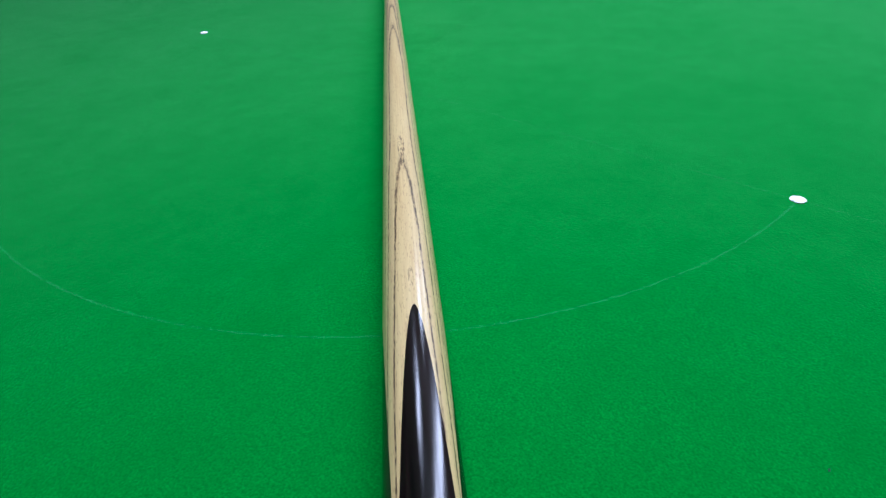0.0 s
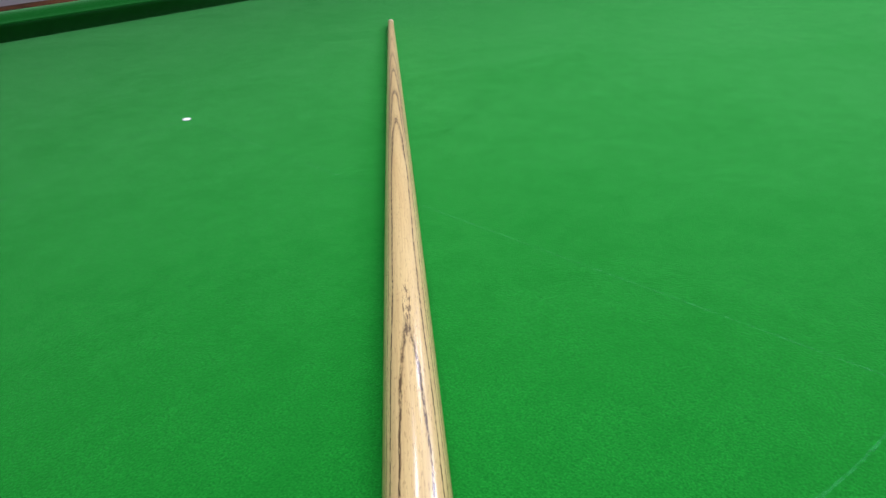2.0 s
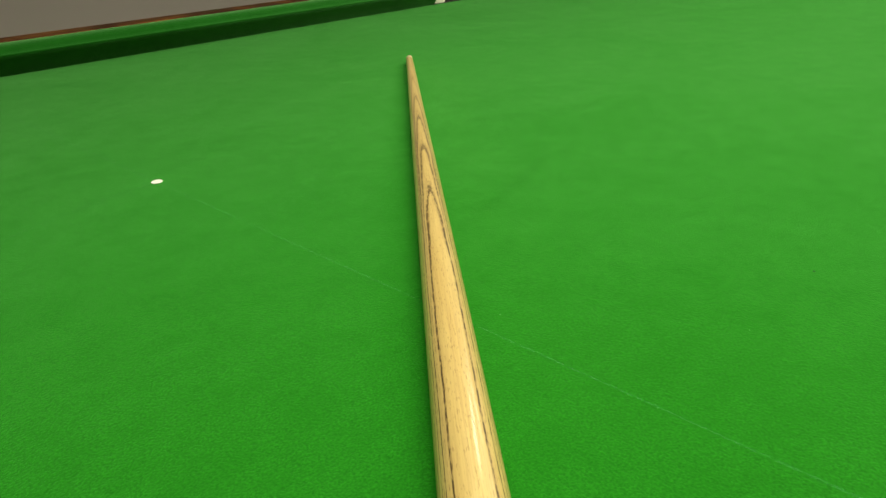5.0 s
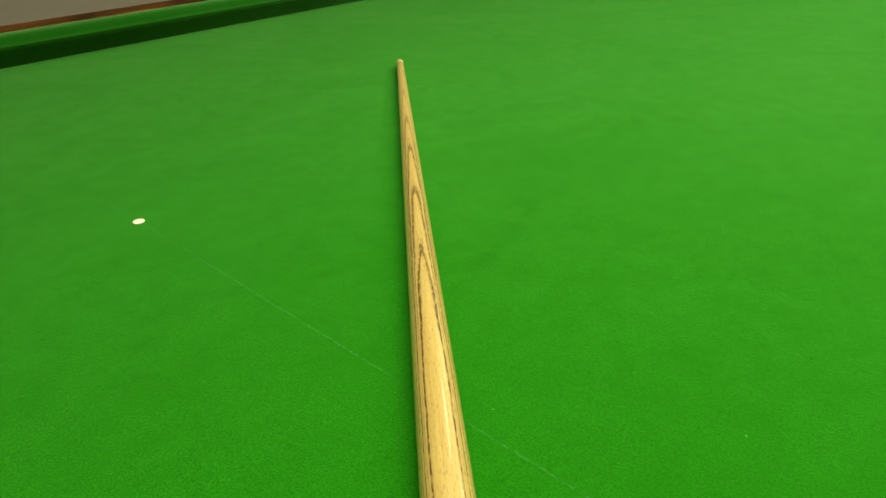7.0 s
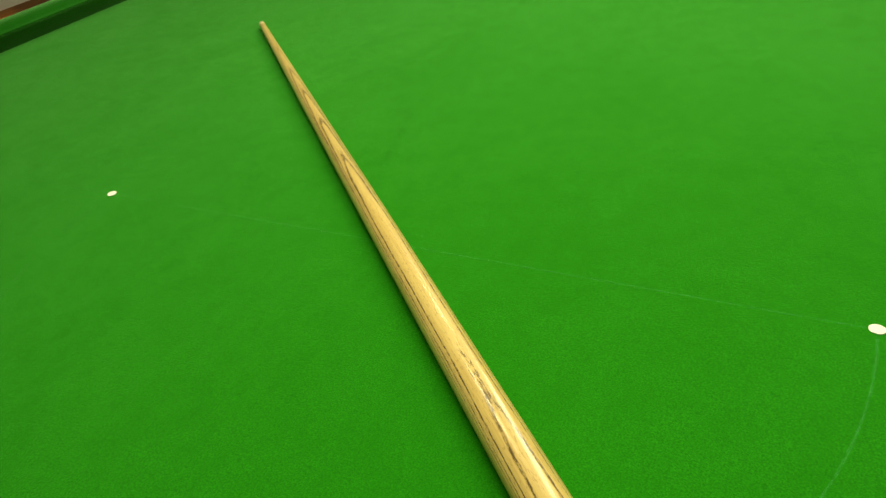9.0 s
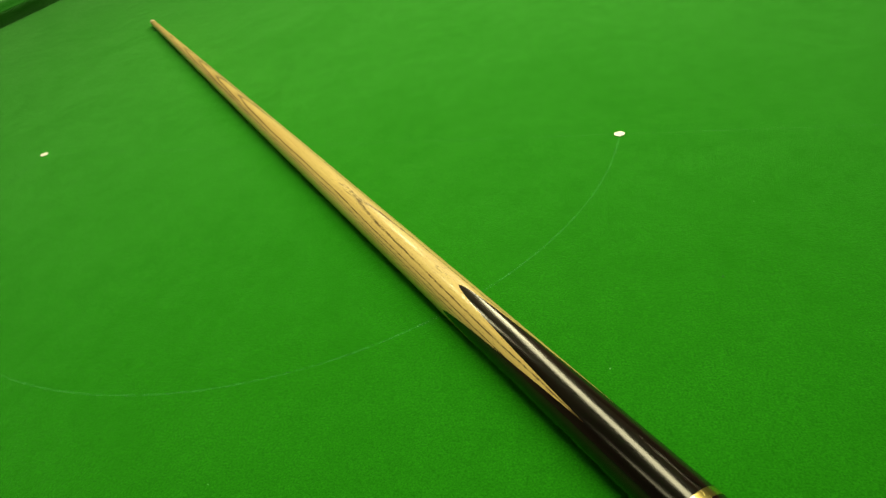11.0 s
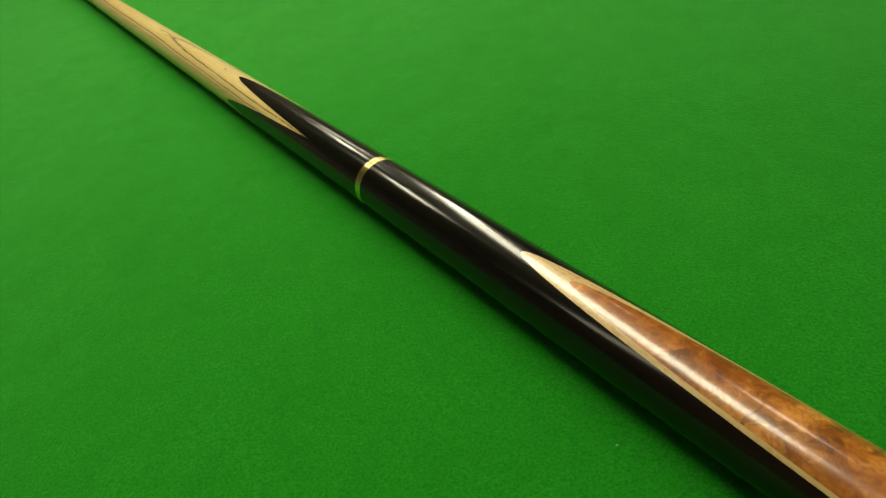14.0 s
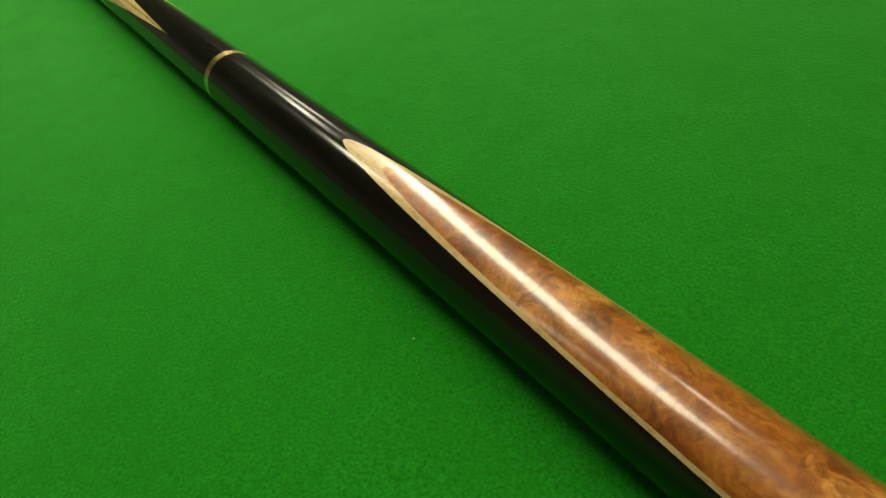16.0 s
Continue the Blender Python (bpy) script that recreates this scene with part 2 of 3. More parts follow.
ASH, EBONY, BURL, VENEER = ash_material(), ebony_material(), burl_material(), veneer_material()
FERRULE = plain("pale_worn_brass", (0.80, 0.70, 0.46), 0.45, 0.6, 0.08, 200)
BRASS = plain("polished_brass", (0.90, 0.66, 0.28), 0.24, 1.0, 0.06, 60)
LEATHER = plain("pale_tip_leather", (0.62, 0.52, 0.36), 0.75, 0.0, 0.2, 900)
RUBBER = plain("black_rubber", (0.02, 0.02, 0.02), 0.7)
PAPER = plain("white_paper", (0.86, 0.86, 0.84), 0.6, 0.0, 0.05, 300)
WORN_PAPER = plain("worn_paper", (0.42, 0.60, 0.42), 0.8, 0.0, 0.2, 300)


def mahogany_material():
    n = Nodes("polished_mahogany")
    g = n.noise(n.scaled(n.co, (140.0, 9.0, 140.0)), 1.0, 4, 0.65)
    f = n.noise(n.scaled(n.co, (6.0, 16.0, 6.0)), 1.0, 3, 0.6)
    c = n.ramp(g, [(0.36, (0.040, 0.013, 0.004)), (0.55, (0.16, 0.055, 0.014)), (0.70, (0.28, 0.105, 0.028))])
    c = n.mix(n.ramp(f, [(0.42, 0.75), (0.58, 0.0)]), c, (0.028, 0.008, 0.003))
    return n.set(Base_Color=c, Roughness=0.5, Specular_IOR_Level=0.2)


MAHOGANY = mahogany_material()
WALL = plain("grey_wall_paint", (0.70, 0.645, 0.645), 0.85, 0.0, 0.06, 5, bump=0.05)
CEILING = plain("white_ceiling_paint", (0.78, 0.78, 0.76), 0.9, 0.0, 0.03, 5)
CARPET = plain("grey_carpet", (0.16, 0.15, 0.145), 0.95, 0.0, 0.3, 220, bump=0.4)
ENAMEL = plain("white_enamel", (0.75, 0.75, 0.73), 0.4, 0.0, 0.04, 20)
LINER_AND_HOLE = plain("dark_leather_and_hole_shade", (0.012, 0.011, 0.010), 0.6, 0.0, 0.2, 90)
WHITE_LINER = plain("white_pocket_plate", (0.70, 0.68, 0.62), 0.5, 0.0, 0.06, 60)
SLATE = plain("slate", (0.12, 0.12, 0.13), 0.7, 0.0, 0.2, 30)
LINT = plain("white_lint", (0.14, 0.46, 0.17), 0.9, 0.0, 0.1, 900)
DARK_MARK = plain("dark_chalk_crumb", (0.006, 0.085, 0.018), 0.9, 0.0, 0.2, 900)


# ---- mesh helpers ----
def finish(name, bm, material, parent=None, label="", smooth=False):
    bmesh.ops.recalc_face_normals(bm, faces=bm.faces)
    me = bpy.data.meshes.new(name)
    bm.to_mesh(me)
    bm.free()
    me.materials.append(material)
    for p in me.polygons:
        p.use_smooth = smooth
    if smooth:
        me.set_sharp_from_angle(angle=math.radians(40))
    ob = new(name, me)
    if parent:
        ob.parent = parent
    if label:
        tagged(ob, label)
    return ob


def part(name, bm, material, parent, label="", smooth=False):
    return finish(name, bm, material, parent, label, smooth)


def box(lo, hi, bevel=0.0, segments=2):
    bm = bmesh.new()
    bmesh.ops.create_cube(bm, size=1)
    for v in bm.verts:
        v.co = Vector([(a + b) / 2 + c * (b - a) for a, b, c in zip(lo, hi, v.co)])
    if bevel:
        bmesh.ops.bevel(bm, geom=bm.edges[:], offset=bevel, segments=segments, profile=0.5, affect="EDGES")
    return bm


def extrude_profile(profile, a, b, along):
    """A closed profile of (out, up) pairs, drawn from a to b; along: 'y' runs along y with out = x, 'x' along x with out = y."""
    bm = bmesh.new()
    ends = []
    for t in (a, b):
        ends.append([bm.verts.new((o, t, u) if along == "y" else (t, o, u)) for o, u in profile])
    k = len(profile)
    for i in range(k):
        bm.faces.new((ends[0][i], ends[0][(i + 1) % k], ends[1][(i + 1) % k], ends[1][i]))
    for ring in (ends[0], ends[1][::-1]):
        bm.faces.new([bm.verts.new(v.co) for v in ring])
    return bm


# ---- the room ----
RX0, RX1, RY0, RY1, RZ = -2.75, 2.75, -3.2, 4.8, 2.75
tagged(finish("floor", box((RX0 - 0.2, RY0 - 0.2, -0.12), (RX1 + 0.2, RY1 + 0.2, 0)), CARPET), "short-pile grey carpet on the floor of the room", "floor", kind="structure")
tagged(finish("wall_west", box((RX0 - 0.15, RY0 - 0.15, 0), (RX0, RY1 + 0.15, RZ)), WALL), "plain wall painted warm grey behind the table", "wall", kind="structure")
tagged(finish("wall_east", box((RX1, RY0 - 0.15, 0), (RX1 + 0.15, RY1 + 0.15, RZ)), WALL), "plain wall painted warm grey", "wall", kind="structure")
tagged(finish("wall_south", box((RX0, RY0 - 0.15, 0), (RX1, RY0, RZ)), WALL), "plain wall painted warm grey", "wall", kind="structure")
tagged(finish("wall_north", box((RX0, RY1, 0), (RX1, RY1 + 0.15, RZ)), WALL), "plain wall painted warm grey", "wall", kind="structure")
tagged(finish("ceiling", box((RX0 - 0.15, RY0 - 0.15, RZ), (RX1 + 0.15, RY1 + 0.15, RZ + 0.12)), CEILING), "plain white painted ceiling above the table", "ceiling", kind="structure")

# ---- the snooker table ----
HX, Y0, Y1 = 0.8556, -0.735, 2.62  # foot of the cushions
RAIL = 0.088


def cushion_profile(side):
    """From the foot over the undercut face and the rounded nose to the back, out from the foot of the cushion."""
    p = [(0.007, 0.000), (-0.002, 0.010), (-0.013, 0.0210), (-0.018, 0.0260), (-0.0198, 0.0282), (-0.0200, 0.0298), (-0.0186, 0.0306), (-0.0172, 0.0308), (-0.0120, 0.0342), (-0.0060, 0.0377), (-0.0010, 0.0395), (0.0040, 0.0402), (0.0225, 0.0404), (0.0235, 0.0398), (0.0235, 0.000)]
    return [(side[0] + side[1] * o, BED + u) for o, u in p]


def rail_profile(side):
    p = [(0.025, -0.03), (0.025, 0.0395), (0.0262, 0.0408), (0.030, 0.0412), (0.072, 0.0412), (0.079, 0.0402), (0.084, 0.037), (0.087, 0.031), (0.088, 0.02), (0.088, -0.03)]
    return [(side[0] + side[1] * o, BED + u) for o, u in p]


table = tagged(new("snooker_table"), "snooker table with green baize and mahogany rails", "snooker table")
bm = box((-HX - 0.022, Y0 - 0.022, BED - 0.0475), (HX + 0.022, Y1 + 0.022, BED - 0.0025))
part("slate_bed", bm, SLATE, table, "grey slate slab under the cloth")
bm = box((-HX - 0.022, Y0 - 0.022, BED - 0.002), (HX + 0.022, Y1 + 0.022, BED))
cloth = part("bed_cloth", bm, CLOTH, table, "napped green baize with faint chalked lines")
MID, GAP = 0.957, 0.050  # centre and half width of the middle pockets


def pocket_wall(x, out):
    """A half-round wall of leather that stands behind the mouth of a middle pocket, with a rolled rim."""
    bm = bmesh.new()
    rows = []
    for k, z in ((1.0, -0.06), (1.0, 0.034), (1.03, 0.040), (1.12, 0.0425), (1.22, 0.041), (1.25, 0.034), (1.25, -0.06)):
        rows.append([bm.verts.new((x + out * 0.052 * k * math.sin(math.pi * i / 16), MID - 0.054 * k * math.cos(math.pi * i / 16), BED + z)) for i in range(17)])
    for a, b in zip(rows, rows[1:]):
        for i in range(16):
            bm.faces.new((a[i], a[i + 1], b[i + 1], b[i]))
    for i in range(16):
        bm.faces.new((rows[-1][i], rows[-1][i + 1], rows[0][i + 1], rows[0][i]))
    return bm


# Dark capped plug just above the cloth, standing for the shade inside the pocket.
def pocket_shade_plug(x, out):
    bm = bmesh.new()
    ring = [bm.verts.new((x + out * 0.052 * math.sin(math.pi * i / 16), MID - 0.054 * math.cos(math.pi * i / 16), BED + 0.0008)) for i in range(17)]
    low = [bm.verts.new((v.co.x, v.co.y, BED - 0.058)) for v in ring]
    bm.faces.new(ring)
    bm.faces.new(low[::-1])
    for i in range(17):
        j = (i + 1) % 17
        bm.faces.new((ring[i], ring[j], low[j], low[i]))
    return bm


for side in ((-HX, -1), (HX, 1)):
    for a, b in ((Y0 - 0.022, MID - GAP), (MID + GAP, Y1 + 0.022)):
        part("cushion", extrude_profile(cushion_profile(side), a, b, "y"), SHADED_CUSHION_CLOTH, table, "cloth-covered rubber cushion with an overhanging nose", True)
    for a, b in ((Y0 - RAIL, MID - 0.070), (MID + 0.070, Y1 + RAIL)):
        part("rail", extrude_profile(rail_profile(side), a, b, "y"), MAHOGANY, table, "polished reddish-brown wooden rail", True)
    pocket = part("middle_pocket", pocket_wall(side[0] + side[1] * 0.004, side[1]), LINER_AND_HOLE, table, "dark leather-lined middle pocket", True)
    part("pocket_shade_plug", pocket_shade_plug(side[0] + side[1] * 0.004, side[1]), LINER_AND_HOLE, pocket)
    x = side[0] + side[1] * 0.008
    part("pocket_plate", box((x - 0.002, MID - 0.046, BED + 0.001), (x + 0.002, MID - 0.014, BED + 0.036), 0.001), WHITE_LINER, pocket, "small white plate inside the pocket mouth")
for side in ((Y0, -1), (Y1, 1)):
    part("cushion", extrude_profile(cushion_profile(side), -HX - 0.0, HX + 0.0, "x"), SHADED_CUSHION_CLOTH, table, "cloth-covered rubber cushion with an overhanging nose", True)
    part("rail", extrude_profile(rail_profile(side), -HX - 0.0245, HX + 0.0245, "x"), MAHOGANY, table, "polished reddish-brown wooden rail", True)
for lo, hi in (((-HX - 0.09, Y0 - 0.09, BED - 0.19), (-HX - 0.05, Y1 + 0.09, BED - 0.031)), ((HX + 0.05, Y0 - 0.09, BED - 0.19), (HX + 0.09, Y1 + 0.09, BED - 0.031)),
               ((-HX - 0.05, Y0 - 0.09, BED - 0.19), (HX + 0.05, Y0 - 0.052, BED - 0.031)), ((-HX - 0.05, Y1 + 0.052, BED - 0.19), (HX + 0.05, Y1 + 0.09, BED - 0.031))):
    part("apron", box(lo, hi, 0.003), MAHOGANY, table)


def leg_mesh():
    bm = bmesh.new()
    rings = []
    for z, r in ((0.0, 0.062), (0.03, 0.066), (0.05, 0.050), (0.10, 0.060), (0.30, 0.078), (0.46, 0.085), (0.50, 0.070), (0.53, 0.088), (0.55, 0.088), (0.6695, 0.088)):
        rings.append([bm.verts.new((r * math.cos(a * math.tau / 20), r * math.sin(a * math.tau / 20), z)) for a in range(20)])
    for a, b in zip(rings, rings[1:]):
        for i in range(20):
            bm.faces.new((a[i], a[(i + 1) % 20], b[(i + 1) % 20], b[i]))
    bm.faces.new(rings[0])
    bm.faces.new(rings[-1])
    return bm


leg = part("leg", leg_mesh(), MAHOGANY, table, smooth=True)
leg.location = (-HX + 0.05, Y0 + 0.1, 0)
for y in (Y0 + 0.1, 0.37, 1.46, Y1 - 0.1):
    for x in (-HX + 0.05, HX - 0.05):
        if (x, y) != (-HX + 0.05, Y0 + 0.1):
            o = new("leg", leg.data)
            o.parent, o.location = table, (x, y, 0)
for y in (Y0 + 0.1, 0.37, 1.46, Y1 - 0.1):
    part("cross_beam", box((-HX - 0.05, y - 0.05, BED - 0.19), (HX + 0.05, y + 0.05, BED - 0.048)), MAHOGANY, table)

# chalked lines on the cloth
D_RADIUS = 0.292


def strip(points, widths, z):
    bm = bmesh.new()
    rows = []
    for i, p in enumerate(points):
        a, b = points[max(0, i - 1)], points[min(len(points) - 1, i + 1)]
        t = (Vector(b) - Vector(a)).normalized()
        n = Vector((-t.y, t.x))
        rows.append([bm.verts.new((p[0] + n.x * s * widths[i], p[1] + n.y * s * widths[i], z)) for s in (-0.5, 0.5)])
    for a, b in zip(rows, rows[1:]):
        bm.faces.new((a[0], a[1], b[1], b[0]))
    return bm


rnd = random.Random(7)
pts, wid = [], []
for i in range(181):
    a = math.pi + math.pi * i / 180
    r = D_RADIUS + 0.0006 * math.sin(a * 5.0) + rnd.uniform(-0.00012, 0.00012)
    pts.append((r * math.cos(a), r * math.sin(a)))
    wid.append(0.0013 * rnd.uniform(0.75, 1.2))
part("d_line", strip(pts, wid, BED + 0.00025), D_LINE, cloth, "pale chalked half circle")
pts = [(-HX + 0.002 + i * (2 * HX - 0.004) / 160, rnd.uniform(-0.00015, 0.00015)) for i in range(161)]
part("baulk_line", strip(pts, [0.0012 * rnd.uniform(0.7, 1.15) for _ in pts], BED + 0.00022), BAULK_LINE, cloth, "faint chalked straight line")

mark = part("rub_mark", strip([(-0.085 + 0.017 * i, 0.002 * math.sin(i * 0.5)) for i in range(11)], [0.016] * 11, 0.0), RUB_MARK, cloth, "faint dark streak of flattened nap")
mark.matrix_world = Matrix.Translation((-0.079, 0.148, BED + 0.0002)) @ pose(0, 0, 0, 0, 0, 105.5)


# spots and specks
def spot(x, y, radius, seed, label, paper=PAPER):
    r = random.Random(seed)
    bm = bmesh.new()
    outer, inner, foot = [], [], []
    for i in range(40):
        a = i * math.tau / 40
        k = radius * (1 + 0.035 * math.sin(2 * a + seed) + r.uniform(-0.012, 0.012))
        if i in (27, 28, 29) and seed == 1:
            k *= 0.9
        foot.append(bm.verts.new((k * math.cos(a), k * math.sin(a), 0)))
        outer.append(bm.verts.new((k * math.cos(a), k * math.sin(a), 0.00022)))
        inner.append(bm.verts.new((k * 0.93 * math.cos(a), k * 0.93 * math.sin(a), 0.00036)))
    for i in range(40):
        j = (i + 1) % 40
        bm.faces.new((foot[i], foot[j], outer[j], outer[i]))
        bm.faces.new((outer[i], outer[j], inner[j], inner[i]))
    bm.faces.new(inner)
    bm.faces.new(foot[::-1])
    ob = finish("spot_sticker", bm, paper)
    ob.location = (x, y, BED + 0.0003)
    return tagged(ob, label, "sticker", "ball spots on the cloth")


spot(D_RADIUS, 0, 0.0040, 1, "round white paper spot at one end of the half circle")
spot(-D_RADIUS, 0, 0.0041, 2, "round white paper spot at one end of the half circle")
spot(0.0025, 0.9466, 0.0036, 3, "worn greenish-white paper spot at the middle of the table", WORN_PAPER)


def speck(x, y, size, seed, material, name, label):
    r = random.Random(seed)
    bm = bmesh.new()
    bmesh.ops.create_icosphere(bm, subdivisions=1, radius=1)
    a = r.uniform(0, math.pi)
    for v in bm.verts:
        k = r.uniform(0.7, 1.25)
        p = Vector((v.co.x * size * k, v.co.y * size * 0.5 * k, (v.co.z + 0.8) * size * 0.28))
        v.co = Matrix.Rotation(a, 3, "Z") @ p
    ob = finish(name, bm, material, smooth=True)
    ob.location = (x, y, BED - 0.0001)
    return tagged(ob, label, "speck", "specks on the cloth")


for i, (x, y, s) in enumerate(((0.4413, -0.4583, 0.0009), (0.2992, -0.2434, 0.0010), (0.0142, 0.0142, 0.0008), (-0.1375, 0.3490, 0.0016), (0.1056, 0.0711, 0.0008), (0.3785, -0.0946, 0.0008), (0.385, -0.335, 0.0006), (0.118, -0.335, 0.0007))):
    speck(x, y, s * 0.65, i + 1, LINT, "lint_speck", "tiny pale fleck of lint lying on the green cloth")
for i, (x, y, s) in enumerate(((0.3560, -0.1695, 0.0009), (0.1110, 0.1422, 0.0009))):
    speck(x, y, s, i + 30, DARK_MARK, "chalk_crumb", "tiny dark crumb lying on the green cloth")

# ---- the cue ----
PROFILE = [(0.0, 4.15), (0.15, 5.65), (0.30, 7.14), (0.45, 8.56), (0.60, 9.90), (0.75, 10.95), (0.90, 11.88), (1.05, 12.62), (1.15, 13.07), (1.30, 13.64), (1.465, 14.2)]


def radius(s):
    """The cue's half thickness at s metres from the tip, smooth through the profile."""
    for i in range(len(PROFILE) - 1):
        if s <= PROFILE[i + 1][0] or i == len(PROFILE) - 2:
            break
    def slope(j):
        a, b = PROFILE[max(0, j - 1)], PROFILE[min(len(PROFILE) - 1, j + 1)]
        return (b[1] - a[1]) / (b[0] - a[0])
    (s0, r0), (s1, r1) = PROFILE[i], PROFILE[i + 1]
    h = s1 - s0
    u = min(1.0, max(0.0, (s - s0) / h))
    r = r0 * (1 + 2 * u) * (1 - u) ** 2 + slope(i) * h * u * (1 - u) ** 2 + r1 * u * u * (3 - 2 * u) + slope(i + 1) * h * u * u * (u - 1)
    return r / 1000


FRONT_TIP, FRONT_VEE, FRONT_PHI = 0.9120, 1.0239, 84.7
RING0, RING1 = 1.0758, 1.0801
BURL_TIP, BURL_STEP, BURL_PHI = 1.1796, 0.0243, 89.0
CUE_END = 1.451


def front_half(s):
    """Half the angle that one ebony point covers at s."""
    u = (s - FRONT_TIP) / (FRONT_VEE - FRONT_TIP)
    return 0.0 if u <= 0 else min(45.0, math.degrees(math.acos(1 - 0.293 * min(u, 1.0) ** 1.06)))


def burl_half(s, start):
    return 0.0 if s <= start else math.degrees(math.acos(max(-0.2, 1 - 3.03 * (s - start))))


def surface(stations, left, right, steps, proud=0.0):
    """A piece of the cue's skin between two edges given as angles at each station, with round normals."""
    verts, normals, faces = [], [], []
    for s in stations:
        a, b, r = left(s), right(s), radius(s) + proud
        lean = (radius(s + 0.01) - radius(s - 0.01)) / 0.02
        for i in range(steps + 1):
            f = math.radians(a + (b - a) * i / steps)
            verts.append((s, r * math.cos(f), r * math.sin(f)))
            normals.append(Vector((-lean, math.cos(f), math.sin(f))).normalized())
    for j in range(len(stations) - 1):
        for i in range(steps):
            k = j * (steps + 1) + i
            faces.append((k, k + 1, k + steps + 2, k + steps + 1))
    return verts, normals, faces


def skin(name, pieces, material, parent, label=""):
    verts, normals, faces, known = [], [], [], {}
    for v, n, f in pieces:
        index = []
        for p, q in zip(v, n):
            key = tuple(round(c * 2e5) for c in p)
            if key not in known:
                known[key] = len(verts)
                verts.append(p)
                normals.append(q)
            index.append(known[key])
        for q in f:
            ring = []
            for i in q:
                if index[i] not in ring:
                    ring.append(index[i])
            if len(ring) > 2:
                faces.append(tuple(ring))
    me = bpy.data.meshes.new(name)
    me.from_pydata(verts, [], faces)
    me.materials.append(material)
    for p in me.polygons:
        p.use_smooth = True
    me.normals_split_custom_set_from_vertices(normals)
    ob = new(name, me)
    ob.parent = parent
    if label:
        tagged(ob, label)
    return ob


def spread(a, b, count, power=1.0):
    return [a + (b - a) * (i / count) ** power for i in range(count + 1)]


def turned(profile, steps=64):
    """A body turned about the cue's axis from (s, radius) pairs, closed at both ends."""
    bm = bmesh.new()
    rows = [[bm.verts.new((s, r * math.cos(i * math.tau / steps), r * math.sin(i * math.tau / steps))) for i in range(steps)] for s, r in profile]
    for a, b in zip(rows, rows[1:]):
        for i in range(steps):
            bm.faces.new((a[i], a[(i + 1) % steps], b[(i + 1) % steps], b[i]))
    bm.faces.new(rows[0])
    bm.faces.new(rows[-1][::-1])
    return bm


cue = tagged(new("snooker_cue"), "ash snooker cue with ebony and burl butt on green cloth", "snooker cue")
HEAD = -43.50
cue.matrix_world = Matrix.Translation((-0.4453, 0.4156, BED + 0.0060)) @ pose(0, 0, 0, 0, 0, HEAD) @ pose(0, 0, 0, 0, -math.degrees(math.atan(0.0066)), 0)

r0 = radius(0.004)
part("tip", turned([(-0.0040, 0.0008), (-0.0037, 0.0020), (-0.0028, 0.0032), (-0.0014, r0 - 0.0003), (0.0006, r0), (0.0030, r0)], 40), LEATHER, cue, "small pale leather tip", True)
part("ferrule", turned([(0.0032, r0), (0.0036, r0 + 0.00006), (0.0105, radius(0.0105) + 0.00003), (0.0108, radius(0.0108) - 0.0001)], 40), FERRULE, cue, "thin brass ferrule", True)

pieces = [surface(spread(0.011, FRONT_TIP, 90), lambda s: FRONT_PHI, lambda s: FRONT_PHI + 360, 72)]
points = [FRONT_PHI + 90 * k for k in range(4)]
ss = spread(FRONT_TIP, FRONT_VEE, 40, 1.6)
for c in points:
    pieces.append(surface(ss, lambda s, c=c: c + front_half(s), lambda s, c=c: c + 90 - front_half(s), 18))
shaft = skin("shaft", pieces, ASH, cue, "pale ash shaft with dark arrow-shaped grain")
pieces = [surface(ss, lambda s, c=c: c - front_half(s), lambda s, c=c: c + front_half(s), 18) for c in points]
pieces.append(surface(spread(FRONT_VEE, RING0, 10), lambda s: FRONT_PHI - 45, lambda s: FRONT_PHI + 315, 72))
skin("front_splice", pieces, EBONY, cue, "four polished ebony points let into the ash")
skin("joint_ring", [surface(spread(RING0, RING1, 4), lambda s: FRONT_PHI - 45, lambda s: FRONT_PHI + 315, 72, 0.00005)], BRASS, cue, "bright brass joint ring")

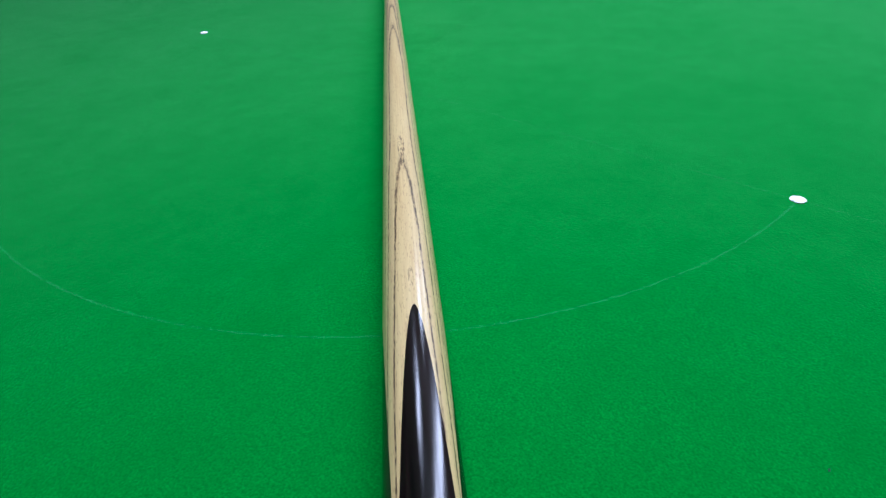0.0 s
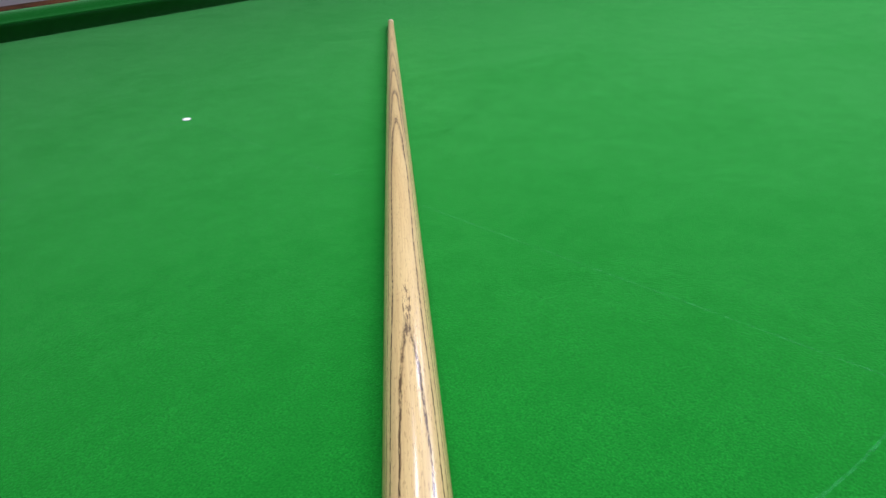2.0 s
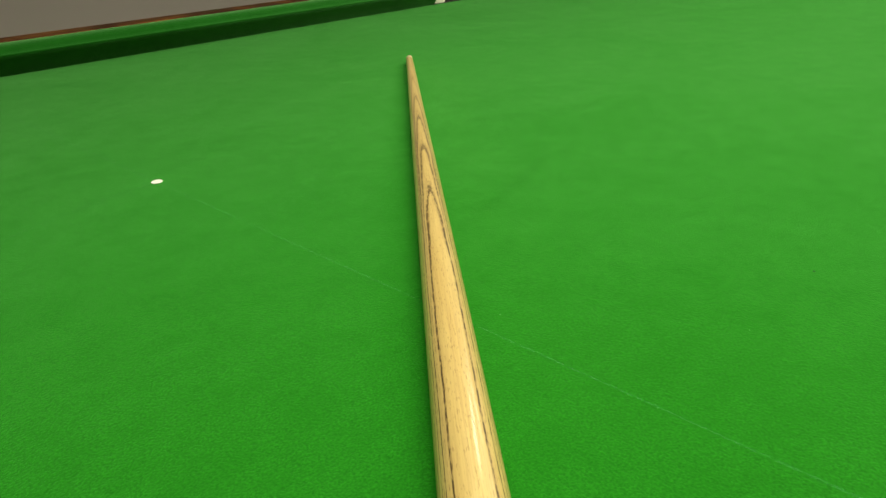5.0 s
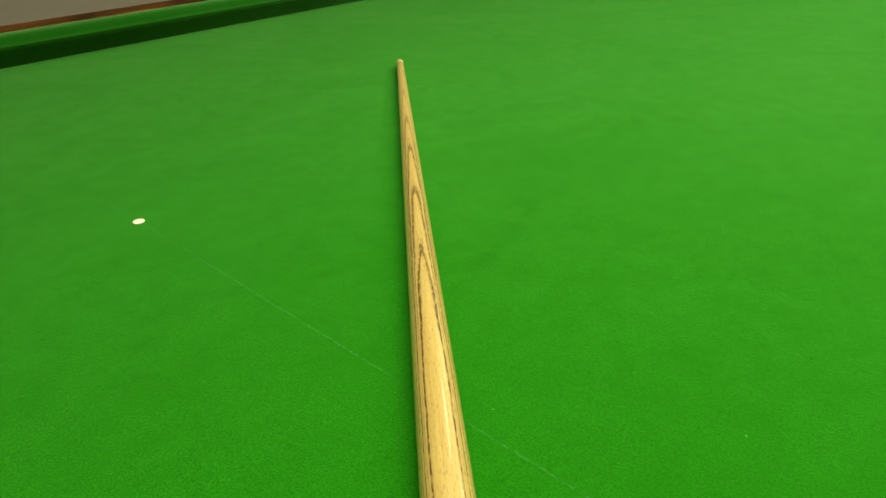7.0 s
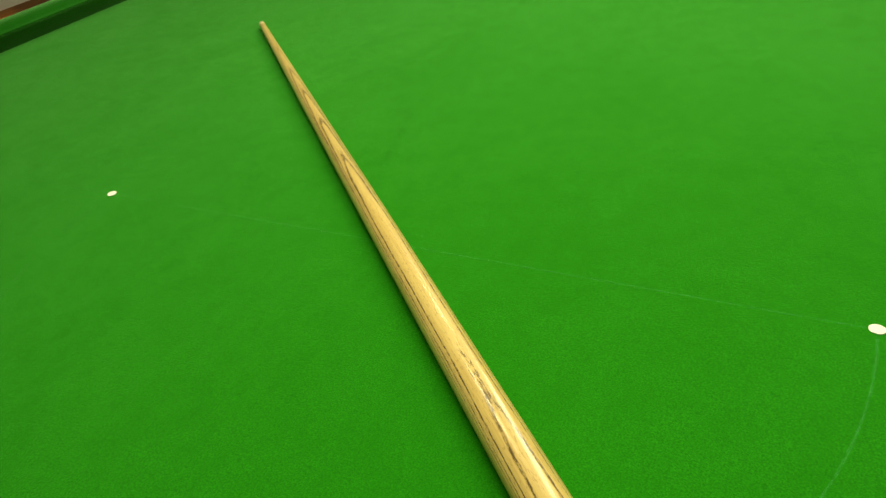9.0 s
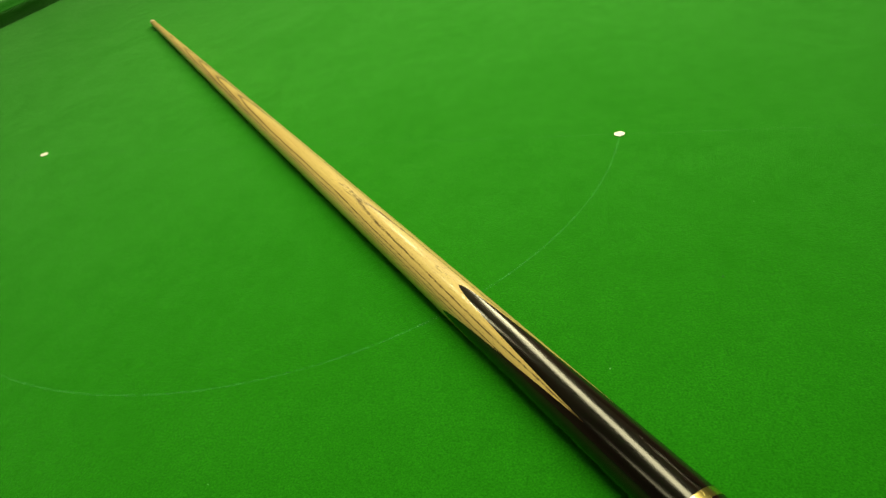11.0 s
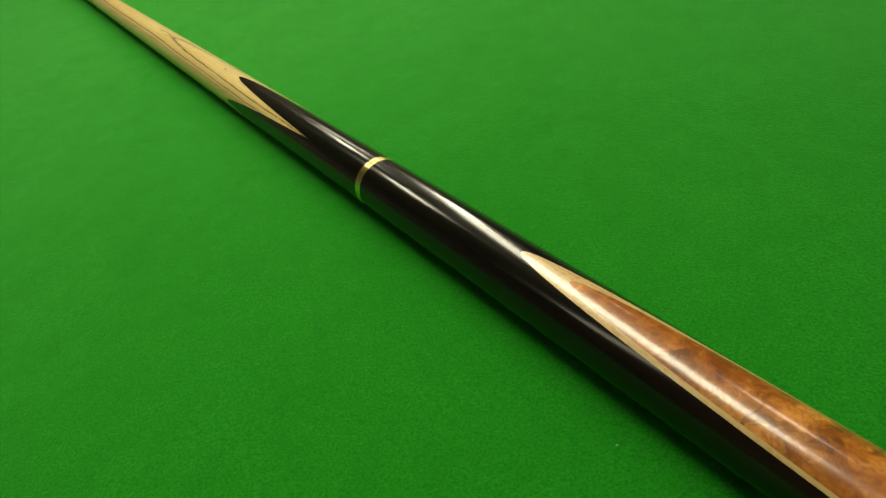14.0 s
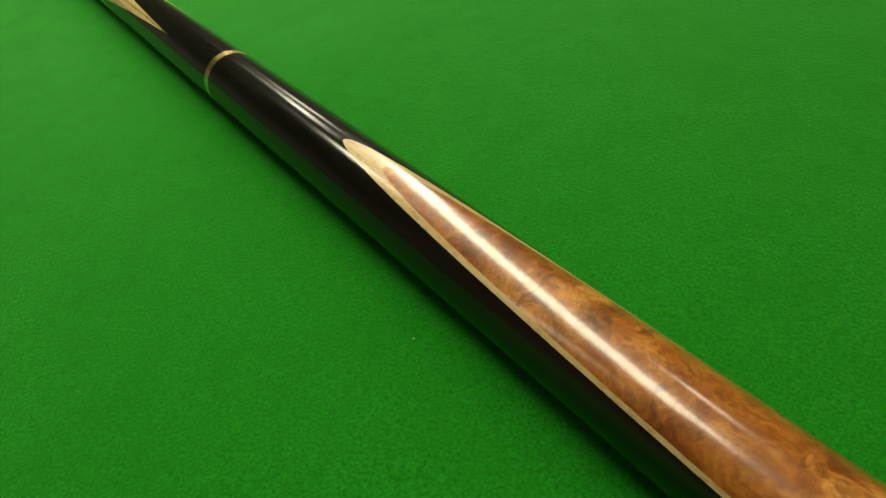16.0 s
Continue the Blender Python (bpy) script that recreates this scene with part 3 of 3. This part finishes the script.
sides = (BURL_PHI, BURL_PHI + 180)
inner = BURL_TIP + BURL_STEP
bs = spread(BURL_TIP, inner, 24, 1.8) + spread(inner, CUE_END, 70, 1.5)[1:]
ins = spread(inner, CUE_END, 70, 1.5)
pieces = [surface(spread(RING1, BURL_TIP, 14), lambda s: BURL_PHI, lambda s: BURL_PHI + 360, 72)]
pieces += [surface(bs, lambda s, c=c: c + burl_half(s, BURL_TIP), lambda s, c=c: c + 180 - burl_half(s, BURL_TIP), 36) for c in sides]
butt = skin("butt", pieces, EBONY, cue, "polished black ebony butt")
for c in sides:
    pieces = [surface(spread(BURL_TIP, inner, 24, 1.8), lambda s, c=c: c - burl_half(s, BURL_TIP), lambda s, c=c: c + burl_half(s, BURL_TIP), 12)]
    pieces.append(surface(ins, lambda s, c=c: c - burl_half(s, BURL_TIP), lambda s, c=c: c - burl_half(s, inner), 6))
    pieces.append(surface(ins, lambda s, c=c: c + burl_half(s, inner), lambda s, c=c: c + burl_half(s, BURL_TIP), 6))
    ven = skin("veneer", pieces, VENEER, butt, "pale wood veneer edging the burl")
    skin("burl_splice", [surface(ins, lambda s, c=c: c - burl_half(s, inner), lambda s, c=c: c + burl_half(s, inner), 30)], BURL, butt, "glossy reddish-brown burl wood splice")
re = radius(CUE_END)
part("butt_cap", turned([(CUE_END, re - 0.0015), (CUE_END + 0.0005, re), (CUE_END + 0.006, re), (CUE_END + 0.010, re - 0.002), (CUE_END + 0.012, re - 0.006)], 48), RUBBER, cue, "rounded black rubber bumper", True)

# ---- lamps over the table ----
# every tube gets a fitting, the added fill at y 2.30 too
for x, y, w, l, p in TUBES:
    size = "long white strip light" if l > 1 else "short white strip light"
    fit = tagged(new("table_light"), size + " hanging over the table", "strip light", "strip lights over the table")
    fit.location = (x, y, LIGHT_Z)
    bm = box((-w / 2 - 0.03, -l / 2 - 0.03, 0.002), (w / 2 + 0.03, l / 2 + 0.03, 0.07), 0.006)
    part("housing", bm, ENAMEL, fit, "white enamelled metal housing")
    for sy in (-0.36 * l, 0.36 * l):
        bm = bmesh.new()
        bmesh.ops.create_cone(bm, cap_ends=True, segments=10, radius1=0.004, radius2=0.004, depth=RZ - LIGHT_Z - 0.07)
        rod = part("hanging_rod", bm, ENAMEL, fit, smooth=True)
        rod.location = (0, sy, 0.07 + (RZ - LIGHT_Z - 0.07) / 2)
